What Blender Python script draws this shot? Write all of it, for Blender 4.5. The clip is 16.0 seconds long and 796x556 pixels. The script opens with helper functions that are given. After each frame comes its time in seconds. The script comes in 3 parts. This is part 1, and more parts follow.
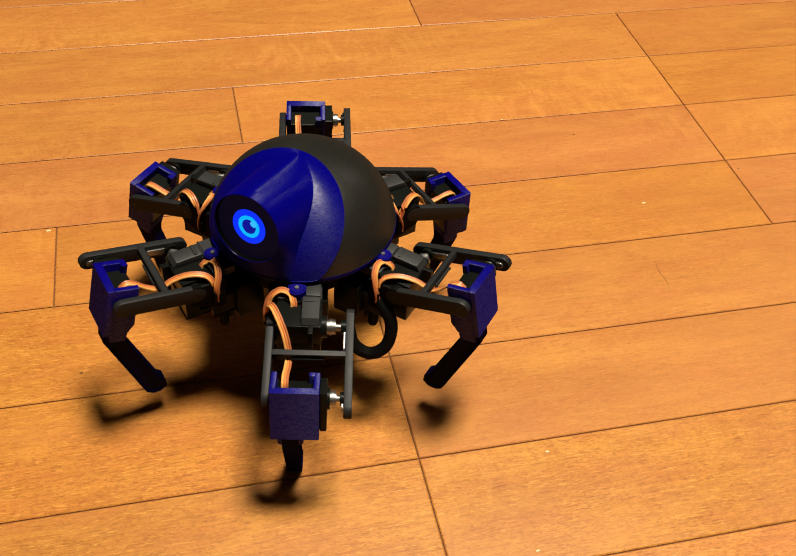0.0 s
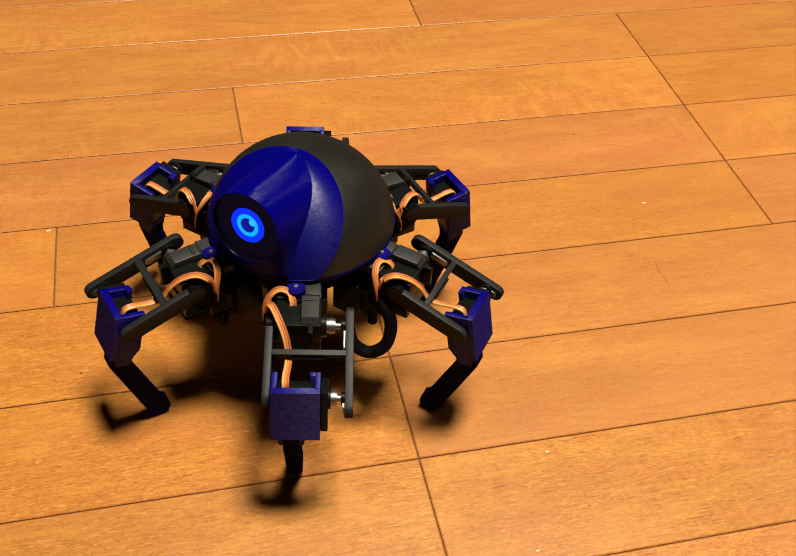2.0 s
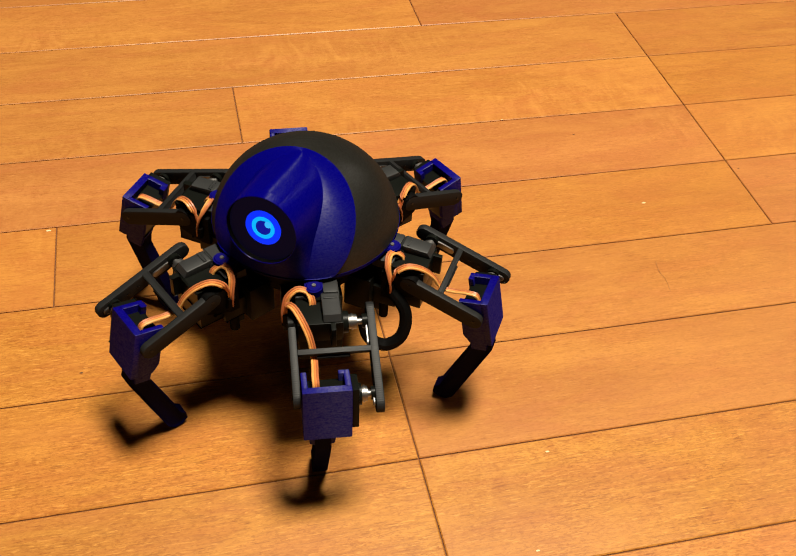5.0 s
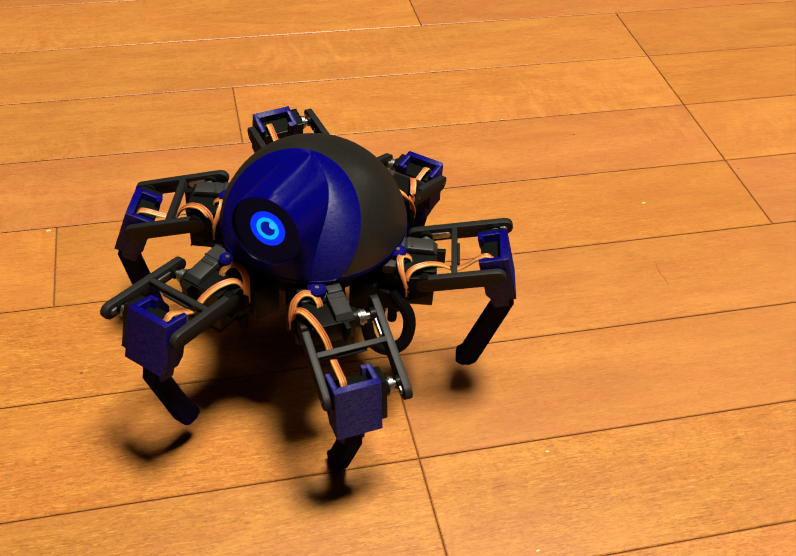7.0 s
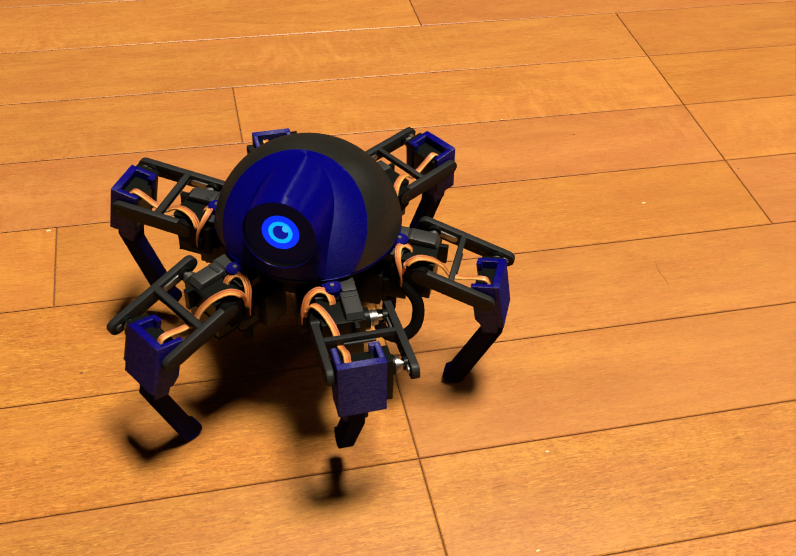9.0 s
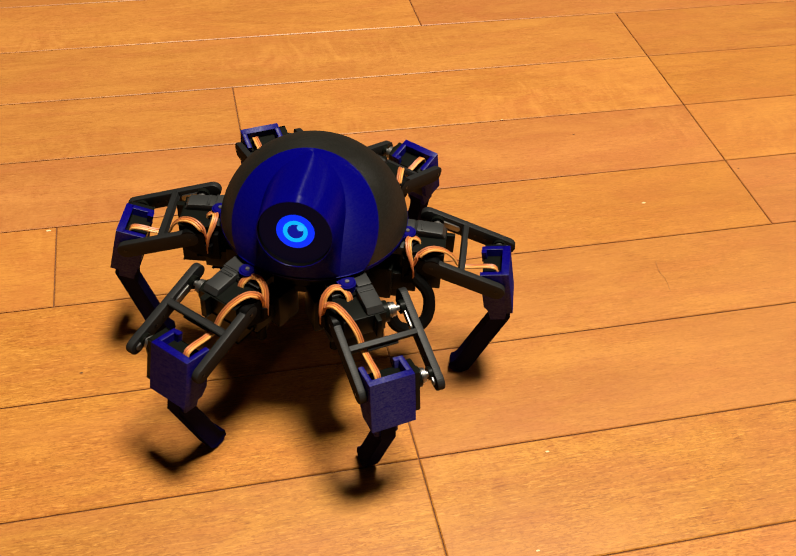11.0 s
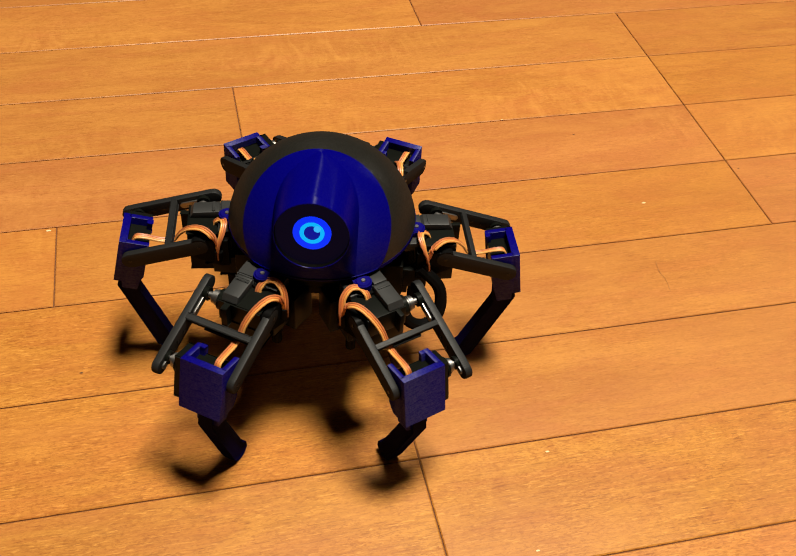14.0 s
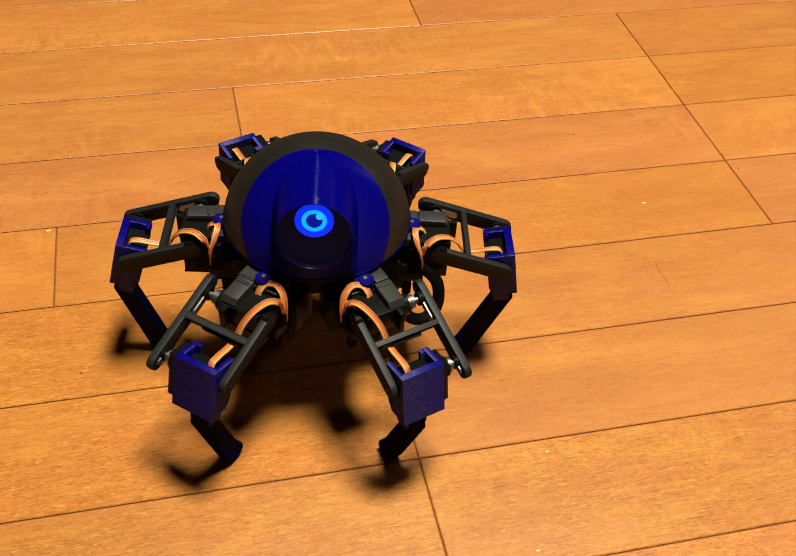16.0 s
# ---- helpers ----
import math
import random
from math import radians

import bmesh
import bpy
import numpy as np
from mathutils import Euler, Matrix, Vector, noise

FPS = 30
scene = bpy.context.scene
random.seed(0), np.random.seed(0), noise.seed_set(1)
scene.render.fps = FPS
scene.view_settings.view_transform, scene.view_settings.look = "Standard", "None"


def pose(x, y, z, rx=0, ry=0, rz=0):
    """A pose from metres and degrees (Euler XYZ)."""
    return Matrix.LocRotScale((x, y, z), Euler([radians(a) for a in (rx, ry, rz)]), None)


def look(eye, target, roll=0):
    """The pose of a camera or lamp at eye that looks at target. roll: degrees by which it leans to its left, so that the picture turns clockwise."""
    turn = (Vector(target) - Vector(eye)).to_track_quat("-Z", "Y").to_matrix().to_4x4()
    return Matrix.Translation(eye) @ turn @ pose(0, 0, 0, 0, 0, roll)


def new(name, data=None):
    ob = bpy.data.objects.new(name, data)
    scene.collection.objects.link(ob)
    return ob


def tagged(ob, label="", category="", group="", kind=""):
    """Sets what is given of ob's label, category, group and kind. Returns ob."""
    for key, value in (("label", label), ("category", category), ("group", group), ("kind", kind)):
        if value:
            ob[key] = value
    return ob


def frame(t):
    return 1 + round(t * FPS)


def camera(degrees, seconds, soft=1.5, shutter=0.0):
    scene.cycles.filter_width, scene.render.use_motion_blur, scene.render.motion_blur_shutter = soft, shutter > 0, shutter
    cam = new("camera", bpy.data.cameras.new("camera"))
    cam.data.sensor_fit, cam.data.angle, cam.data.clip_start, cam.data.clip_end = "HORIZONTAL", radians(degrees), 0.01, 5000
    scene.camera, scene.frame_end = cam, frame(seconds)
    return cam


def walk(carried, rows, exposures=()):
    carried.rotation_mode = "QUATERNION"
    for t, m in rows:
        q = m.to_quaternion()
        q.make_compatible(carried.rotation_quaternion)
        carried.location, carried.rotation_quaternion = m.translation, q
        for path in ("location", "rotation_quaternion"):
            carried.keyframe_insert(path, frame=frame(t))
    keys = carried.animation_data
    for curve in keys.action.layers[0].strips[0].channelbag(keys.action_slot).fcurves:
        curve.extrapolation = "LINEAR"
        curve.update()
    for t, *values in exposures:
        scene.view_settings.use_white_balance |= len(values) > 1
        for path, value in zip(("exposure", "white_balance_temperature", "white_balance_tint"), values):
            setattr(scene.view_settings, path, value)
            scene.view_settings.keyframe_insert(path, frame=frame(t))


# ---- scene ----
cam = camera(44.6, 16.0, soft=1.15)
CAM = pose(0, 0, 0.4445, 45.785, 0, -15.712) @ pose(0, 0, 0, 0, 0, 4.378)
walk(cam, [(0, CAM), (16, CAM)], [(0, 0), (13.6, 0), (14.0, -0.06), (14.5, -0.03), (15.0, -0.02), (15.6, 0), (16, 0)])

# ---- light: one round ceiling lamp almost overhead in a closed room ----
world = bpy.data.worlds.new("world")
scene.world = world
world.use_nodes = True
world.node_tree.nodes["Background"].inputs[0].default_value = (1.0, 0.72, 0.42, 1)
world.node_tree.nodes["Background"].inputs[1].default_value = 0.001

lamp_data = bpy.data.lights.new("ceiling_lamp", "AREA")
lamp_data.shape, lamp_data.size = "DISK", 0.53
lamp_data.energy, lamp_data.color = 115.0, (1.0, 0.92, 0.76)
lamp = new("ceiling_lamp", lamp_data)
lamp.matrix_world = look((0.43, 0.33, 2.34), (0.43, 0.33, 0))

far_data = bpy.data.lights.new("far_ceiling_lamp", "AREA")
far_data.shape, far_data.size = "DISK", 0.30
far_data.energy, far_data.color = 13.0, (1.0, 0.92, 0.76)
far_lamp = new("far_ceiling_lamp", far_data)
far_lamp.matrix_world = look((3.0, 2.05, 2.34), (3.0, 2.05, 0))

HIP = 0.0915          # height of the hip axes
RC, LC, LF = 0.0488, 0.0166, 0.0378
MM = 0.001


# ---- materials ----
def material(name):
    m = bpy.data.materials.new(name)
    m.use_nodes = True
    nt = m.node_tree
    return m, nt, nt.nodes["Principled BSDF"]


def add_node(nt, kind, **values):
    n = nt.nodes.new(kind)
    for k, v in values.items():
        n.inputs[k].default_value = v
    return n


def mixer(nt, fac, a, b, blend="MIX"):
    n = nt.nodes.new("ShaderNodeMix")
    n.data_type, n.blend_type = "RGBA", blend
    for sock, v in ((n.inputs[0], fac), (n.inputs[6], a), (n.inputs[7], b)):
        if isinstance(v, (int, float)):
            sock.default_value = v
        elif isinstance(v, tuple):
            sock.default_value = (*v, 1)
        else:
            nt.links.new(v, sock)
    return n.outputs[2]


def ramp(nt, src, stops):
    n = nt.nodes.new("ShaderNodeValToRGB")
    el = n.color_ramp.elements
    while len(el) < len(stops):
        el.new(0.5)
    for e, (p, c) in zip(el, stops):
        e.position, e.color = p, (*((c, c, c) if isinstance(c, (int, float)) else c), 1)
    nt.links.new(src, n.inputs[0])
    return n.outputs[0]


def bump(nt, bs, height, strength, distance):
    n = add_node(nt, "ShaderNodeBump", Strength=strength, Distance=distance)
    nt.links.new(height, n.inputs["Height"])
    nt.links.new(n.outputs[0], bs.inputs["Normal"])


def coords(nt, scale, kind="Object", offset=None):
    tc = nt.nodes.new("ShaderNodeTexCoord")
    mp = nt.nodes.new("ShaderNodeMapping")
    mp.inputs["Scale"].default_value = scale
    nt.links.new(tc.outputs[kind], mp.inputs[0])
    if offset is not None:
        nt.links.new(offset, mp.inputs["Location"])
    return mp.outputs[0]


def noise_at(nt, vec, scale, detail=4.0, rough=0.55, dist=0.0):
    n = add_node(nt, "ShaderNodeTexNoise", Scale=scale, Detail=detail, Roughness=rough, Distortion=dist)
    nt.links.new(vec, n.inputs["Vector"])
    return n.outputs[0]


def wood(name, tone, figure=1.0):
    m, nt, bs = material(name)
    info = nt.nodes.new("ShaderNodeObjectInfo")
    off = nt.nodes.new("ShaderNodeVectorMath")
    off.operation = "SCALE"
    off.inputs[0].default_value = (37.0, 91.0, 13.0)
    nt.links.new(info.outputs["Random"], off.inputs["Scale"])
    tc = nt.nodes.new("ShaderNodeTexCoord")
    base = nt.nodes.new("ShaderNodeVectorMath")
    base.operation = "ADD"
    nt.links.new(tc.outputs["Object"], base.inputs[0])
    nt.links.new(off.outputs[0], base.inputs[1])

    def scaled(s):
        n = nt.nodes.new("ShaderNodeVectorMath")
        n.operation = "MULTIPLY"
        n.inputs[1].default_value = s
        nt.links.new(base.outputs[0], n.inputs[0])
        return n.outputs[0]

    broad = noise_at(nt, scaled((5, 26, 1)), 1.0, 3, 0.5, 0.6)
    grain = noise_at(nt, scaled((30, 380, 1)), 1.0, 5, 0.65, 0.3)
    pores = noise_at(nt, scaled((95, 1150, 1)), 1.0, 3, 0.65, 0.25)
    fleck = noise_at(nt, scaled((150, 900, 1)), 1.0, 3, 0.6, 0.4)
    mottle = noise_at(nt, scaled((380, 1000, 1)), 1.0, 3, 0.65, 0.6)
    patch = noise_at(nt, scaled((13, 48, 1)), 1.0, 4, 0.65, 0.8)
    blotch = noise_at(nt, scaled((9, 14, 1)), 1.0, 3, 0.6, 0.9)
    c = ramp(nt, broad, [(0.25, (0.40, 0.176, 0.040)), (0.5, (0.47, 0.216, 0.050)), (0.75, (0.54, 0.260, 0.064))])
    c = mixer(nt, ramp(nt, grain, [(0.38, 0.0), (0.75, 0.62 * figure)]), c, (0.31, 0.118, 0.023))
    c = mixer(nt, ramp(nt, mottle, [(0.36, 0.64 * figure), (0.52, 0.0)]), c, (0.27, 0.098, 0.018))
    c = mixer(nt, ramp(nt, pores, [(0.54, 0.0), (0.70, 0.72 * figure)]), c, (0.19, 0.064, 0.013))
    c = mixer(nt, ramp(nt, fleck, [(0.55, 0.0), (0.72, 0.50 * figure)]), c, (0.70, 0.37, 0.11))
    c = mixer(nt, ramp(nt, patch, [(0.46, 0.0), (0.68, 0.36)]), c, (0.58, 0.30, 0.066))
    c = mixer(nt, ramp(nt, patch, [(0.32, 0.34), (0.50, 0.0)]), c, (0.45, 0.165, 0.050))
    c = mixer(nt, ramp(nt, blotch, [(0.40, 0.0), (0.70, 0.36)]), c, (0.40, 0.150, 0.030))
    # cross figure: short pale flames that run across the grain here and there
    flame = noise_at(nt, scaled((70, 26, 1)), 1.0, 3, 0.6, 1.4)
    where = ramp(nt, noise_at(nt, scaled((3.2, 9, 1)), 1.0, 2, 0.5), [(0.50, 0.0), (0.66, 0.75)])
    c = mixer(nt, mixer(nt, 1.0, ramp(nt, flame, [(0.46, 0.0), (0.66, 0.30)]), where, "MULTIPLY"), c, (0.66, 0.345, 0.085))
    c = mixer(nt, mixer(nt, 1.0, ramp(nt, flame, [(0.34, 0.32), (0.50, 0.0)]), where, "MULTIPLY"), c, (0.36, 0.130, 0.028))
    tint = ramp(nt, info.outputs["Random"], [(0.0, (0.90, 0.86, 0.84)), (0.5, (1.0, 1.0, 1.0)), (1.0, (1.06, 1.03, 0.98))])
    c = mixer(nt, 1.0, c, tint, "MULTIPLY")
    c = mixer(nt, 1.0, c, tone, "MULTIPLY")
    nt.links.new(c, bs.inputs["Base Color"])
    r = ramp(nt, blotch, [(0.3, 0.34), (0.7, 0.46)])
    nt.links.new(r, bs.inputs["Roughness"])
    bs.inputs["IOR"].default_value = 1.45
    bump(nt, bs, mixer(nt, 0.5, grain, pores), 0.10, 0.0006)
    return m


def printed(name, col, rough=0.42, layer=0.0, gloss=0.02, mott=0.25, along="Z", depth=0.15, brushed=0.0, ring=True, spots=0.3, streak=0.0):
    """3D-printed plastic with fine layer ridges and an even sheen."""
    m, nt, bs = material(name)
    nt.nodes.remove(bs)
    vec = coords(nt, (1, 1, 1))
    n1 = noise_at(nt, vec, 260.0, 4, 0.65)
    n2 = noise_at(nt, vec, 30.0, 3, 0.55)
    dark = tuple(v * (1 - mott) for v in col)
    lite = tuple(min(1.0, v * (1 + mott)) for v in col)
    c = mixer(nt, n2, dark, lite)
    c = mixer(nt, ramp(nt, n1, [(0.58, 0.0), (0.80, spots)]), c, tuple(min(1, v * 1.6 + 0.004) for v in col))
    dif = nt.nodes.new("ShaderNodeBsdfDiffuse")
    glo = nt.nodes.new("ShaderNodeBsdfGlossy")
    mix = add_node(nt, "ShaderNodeMixShader", Fac=gloss)
    if streak:
        # single layers shine more or less, in short level dashes, and grains catch the light
        dash = noise_at(nt, coords(nt, (240, 240, 2600)), 1.0, 3, 0.7)
        grit = noise_at(nt, vec, 900.0, 2, 0.6)
        both = mixer(nt, 0.45, dash, grit)
        nt.links.new(ramp(nt, both, [(0.36, gloss * (1 - streak)), (0.66, gloss * (1 + 1.3 * streak))]), mix.inputs["Fac"])
    nt.links.new(c, dif.inputs["Color"])
    nt.links.new(ramp(nt, n1, [(0.3, rough * 0.95), (0.7, rough * 1.08)]), glo.inputs["Roughness"])
    bmp = add_node(nt, "ShaderNodeBump", Strength=0.3, Distance=0.0002)
    if layer:
        w = add_node(nt, "ShaderNodeTexWave", Scale=1.0, Distortion=1.2, Detail=3.0)
        w.bands_direction = along
        k = 1000.0 / layer / 20 * 6.283
        nt.links.new(coords(nt, (k, k, k)), w.inputs["Vector"])
        nt.links.new(mixer(nt, 0.5, w.outputs[0], n1), bmp.inputs["Height"])
        bmp.inputs["Strength"].default_value = depth
    else:
        nt.links.new(n1, bmp.inputs["Height"])
    for sh in (dif, glo):
        nt.links.new(bmp.outputs[0], sh.inputs["Normal"])
    if brushed:
        # layer lines run level, so the sheen is narrow along them and wide across
        glo.inputs["Anisotropy"].default_value = brushed
        tan = nt.nodes.new("ShaderNodeVectorTransform")
        tan.vector_type, tan.convert_from, tan.convert_to = "VECTOR", "OBJECT", "WORLD"
        tan.inputs[0].default_value = (0, 1, 0)
        if ring:
            turn = nt.nodes.new("ShaderNodeVectorMath")
            turn.operation = "CROSS_PRODUCT"
            turn.inputs[0].default_value = (0, 0, 1)
            nt.links.new(coords(nt, (1, 1, 1)), turn.inputs[1])
            nt.links.new(turn.outputs[0], tan.inputs[0])
        nt.links.new(tan.outputs[0], glo.inputs["Tangent"])
    nt.links.new(dif.outputs[0], mix.inputs[1])
    nt.links.new(glo.outputs[0], mix.inputs[2])
    nt.links.new(mix.outputs[0], nt.nodes["Material Output"].inputs["Surface"])
    return m


def plain(name, col, rough, metal=0.0, spec=0.5, bumps=0.0):
    m, nt, bs = material(name)
    vec = coords(nt, (1, 1, 1))
    n = noise_at(nt, vec, 220.0, 3, 0.6)
    nt.links.new(mixer(nt, n, tuple(v * 0.82 for v in col), tuple(min(1, v * 1.15) for v in col)), bs.inputs["Base Color"])
    bs.inputs["Roughness"].default_value, bs.inputs["Metallic"].default_value = rough, metal
    bs.inputs["Specular IOR Level"].default_value = spec
    if bumps:
        bump(nt, bs, n, bumps, 0.0002)
    return m


def glow(name, col, power):
    m, nt, bs = material(name)
    bs.inputs["Base Color"].default_value = (0.01, 0.01, 0.02, 1)
    bs.inputs["Roughness"].default_value, bs.inputs["Specular IOR Level"].default_value = 0.4, 0.05
    bs.inputs["Emission Color"].default_value = (*col, 1)
    bs.inputs["Emission Strength"].default_value = power
    return m


# near woods hold less blue, to set off the far floor's painted glare
WOOD = wood("varnished_hardwood", (1.000, 0.888, 0.652), 1.3)
GOLD = wood("golden_hardwood", (1.010, 0.911, 0.623), 1.3)
ROSE = wood("rosy_hardwood", (0.980, 0.839, 0.692), 1.25)
# far rows: finer grain, and extra blue that stands in for lamp glare
FINE = wood("glare_tinted_fine_hardwood", (0.990, 0.865, 0.818), 0.68)
FINEGOLD = wood("glare_tinted_fine_golden_hardwood", (1.020, 0.893, 0.759), 0.68)
FINEROSE = wood("glare_tinted_fine_rosy_hardwood", (0.950, 0.792, 0.876), 0.68)
GROOVE = plain("groove_dirt", (0.14, 0.045, 0.010), 0.8)
CHIP = plain("bare_wood_chip", (0.80, 0.56, 0.30), 0.6)
SPECK = plain("dark_speck", (0.06, 0.025, 0.012), 0.7)
# for the unseen room: near black, so that little light bounces back
DARKWALL = plain("dark_unseen_wall", (0.022, 0.016, 0.012), 0.9, bumps=0.2)
BLACK = printed("black_print", (0.003, 0.0029, 0.0028), 0.40, 0.0, 0.006)
BARS = printed("black_ridged_print", (0.0120, 0.0121, 0.0122), 0.50, 1.1, 0.020, along="X", depth=0.32)
DOME = printed("black_dome_print", (0.0095, 0.0090, 0.0074), 0.36, 0.35, 0.044, mott=0.10, depth=0.08, brushed=0.15, spots=0.1, streak=0.2)
BLUE = printed("blue_print", (0.0022, 0.0009, 0.105), 0.42, 0.0, 0.010)
CAGE = printed("blue_cage_print", (0.0022, 0.0009, 0.120), 0.46, 0.5, 0.030, mott=0.10, depth=0.25, brushed=0.50, ring=False, spots=0.12, streak=0.6)
# the cage's blue, darkened for the struts: their shade is in the colour
SHADEBLUE = printed("shaded_blue_print", (0.0018, 0.0013, 0.020), 0.42, 0.5, 0.005, mott=0.15)
HOODBLUE = printed("blue_hood_print", (0.0010, 0.0006, 0.115), 0.32, 0.45, 0.014, mott=0.05, depth=0.10, brushed=0.55, spots=0.03, streak=0.6)
SERVO = plain("black_servo_case", (0.0045, 0.0052, 0.0040), 0.36, spec=0.09, bumps=0.1)
GREY = plain("grey_black_case", (0.019, 0.0195, 0.0195), 0.50, spec=0.32, bumps=0.35)
STEEL = plain("steel", (0.28, 0.27, 0.26), 0.42, 1.0)
SCREW = plain("dark_screw_steel", (0.03, 0.03, 0.03), 0.30, 1.0)
HAIR = plain("dark_hair", (0.28, 0.13, 0.045), 0.5)
ORANGE = plain("orange_wire", (0.62, 0.20, 0.050), 0.42)
YELLOW = plain("yellow_wire", (0.72, 0.335, 0.085), 0.42)
BROWN = plain("brown_wire", (0.40, 0.12, 0.040), 0.42)
m, nt, bs = material("display_glass")
bs.inputs["Base Color"].default_value = (0.002, 0.001, 0.002, 1)
bs.inputs["Roughness"].default_value = 0.30
bs.inputs["Specular IOR Level"].default_value = 0.02
bs.inputs["Emission Color"].default_value = (0.35, 0.25, 1.0, 1)
bs.inputs["Emission Strength"].default_value = 0.008
GLASS = m
IRIS = glow("eye_blue", (0.0, 0.030, 1.0), 1.0)
RING = glow("eye_cyan", (0.0, 0.48, 1.0), 1.0)
PUPIL = glow("eye_dark_blue", (0.0, 0.006, 0.30), 1.0)
GLINT = glow("eye_light_blue", (0.04, 0.50, 1.0), 1.0)


# ---- mesh helpers (millimetres in, metres out) ----
def part(name, bm, mat, parent=None, label="", smooth=True, sharp=32):
    me = bpy.data.meshes.new(name)
    bmesh.ops.recalc_face_normals(bm, faces=bm.faces)
    bm.to_mesh(me)
    bm.free()
    me.materials.append(mat)
    for p in me.polygons:
        p.use_smooth = smooth
    if smooth:
        me.set_sharp_from_angle(angle=radians(sharp))
    ob = new(name, me)
    if parent is not None:
        ob.parent = parent
    if label:
        tagged(ob, label)
    return ob


def box(bm, x0, x1, y0, y1, z0, z1, bevel=0.5, side=1):
    r = bmesh.ops.create_cube(bm, size=1)
    vs = r["verts"]
    for v in vs:
        v.co = Vector(((x0 + x1) / 2 + v.co.x * (x1 - x0), side * ((y0 + y1) / 2 + v.co.y * (y1 - y0)), (z0 + z1) / 2 + v.co.z * (z1 - z0))) * MM
    if bevel:
        es = list({e for v in vs for e in v.link_edges})
        bmesh.ops.bevel(bm, geom=es, offset=bevel * MM, segments=2, affect="EDGES", profile=0.6)


def slab(bm, outline, y0, y1, bevel=0.5, side=1):
    """An outline in x and z, drawn out along y."""
    a = [bm.verts.new(Vector((x, side * y0, z)) * MM) for x, z in outline]
    b = [bm.verts.new(Vector((x, side * y1, z)) * MM) for x, z in outline]
    n = len(a)
    fs = [bm.faces.new(a), bm.faces.new(b[::-1])]
    for i in range(n):
        fs.append(bm.faces.new((a[i], b[i], b[(i + 1) % n], a[(i + 1) % n])))
    if bevel:
        es = [e for f in fs[:2] for e in f.edges]
        bmesh.ops.bevel(bm, geom=es, offset=bevel * MM, segments=2, affect="EDGES", profile=0.6)


def capsule(x0, x1, z0, z1, n=7):
    """Outline of a bar with round ends."""
    r, zc = (z1 - z0) / 2, (z0 + z1) / 2
    pts = [(x1 - r + r * math.sin(math.pi * i / n), zc + r * math.cos(math.pi * i / n)) for i in range(n + 1)]
    pts += [(x0 + r - r * math.sin(math.pi * i / n), zc - r * math.cos(math.pi * i / n)) for i in range(n + 1)]
    return pts


def rod(bm, p, q, r0, r1=None, n=16):
    """A round bar from p to q."""
    r1 = r0 if r1 is None else r1
    p, q = Vector(p) * MM, Vector(q) * MM
    turn = (q - p).to_track_quat("Z", "Y").to_matrix().to_4x4()
    bmesh.ops.create_cone(bm, cap_ends=True, segments=n, radius1=r0 * MM, radius2=r1 * MM, depth=(q - p).length,
                          matrix=Matrix.Translation((p + q) / 2) @ turn)


def spline(pts, steps=8):
    """A smooth line through the points."""
    P = [Vector(p) for p in pts]
    P = [2 * P[0] - P[1]] + P + [2 * P[-1] - P[-2]]
    out = []
    for i in range(1, len(P) - 2):
        for k in range(steps):
            t = k / steps
            out.append(0.5 * (2 * P[i] + (P[i + 1] - P[i - 1]) * t + (2 * P[i - 1] - 5 * P[i] + 4 * P[i + 1] - P[i + 2]) * t * t
                              + (3 * P[i] - P[i - 1] - 3 * P[i + 1] + P[i + 2]) * t ** 3))
    out.append(P[-2])
    return out


def hose(bm, line, r, n=8, shift=0.0, up=(0.25, 0.1, 1.0)):
    """A round wire along the line, shifted sideways within its ribbon."""
    rings = []
    for i, p in enumerate(line):
        t = (line[min(i + 1, len(line) - 1)] - line[max(i - 1, 0)]).normalized()
        s = t.cross(Vector(up)).normalized()
        u = s.cross(t)
        c = p + s * shift
        rings.append([bm.verts.new((c + (s * math.cos(a) + u * math.sin(a)) * r) * MM) for a in (2 * math.pi * k / n for k in range(n))])
    for a, b in zip(rings, rings[1:]):
        for k in range(n):
            bm.faces.new((a[k], a[(k + 1) % n], b[(k + 1) % n], b[k]))
    bm.faces.new(rings[0][::-1]), bm.faces.new(rings[-1])


def ribbon(parent, pts, side):
    """A servo lead: three thin wires side by side."""
    line = spline([(x, side * y, z) for x, y, z in pts])
    for name, mat, shift in (("brown_wire", BROWN, -1.15), ("red_orange_wire", ORANGE, 0.0), ("yellow_wire", YELLOW, 1.15)):
        bm = bmesh.new()
        hose(bm, line, 0.66, 8, shift * side)
        part(name, bm, mat, parent)


# ---- floor and room ----
STRIP = 0.07575
LINE = 0.7532           # the seam called row 0 lies at this y


def plank_mesh(length, mat):
    """A board with chamfered upper edges; its middle is the origin, its top at z = 0."""
    a, b, c, d = length / 2 - 0.00040, STRIP / 2 - 0.00040, 0.0006, 0.0005
    prof = [(a, b, -0.012), (a, b, -d), (a - c, b - c, 0.0)]
    verts = [(sx * x, sy * y, z) for x, y, z in prof for sx, sy in ((1, 1), (-1, 1), (-1, -1), (1, -1))]
    faces = [(8, 9, 10, 11)]
    for k in (0, 4):
        faces += [(k + i, k + (i + 1) % 4, k + 4 + (i + 1) % 4, k + 4 + i) for i in range(4)]
    me = bpy.data.meshes.new("plank")
    me.from_pydata(verts, [], faces)
    me.materials.append(mat)
    return me


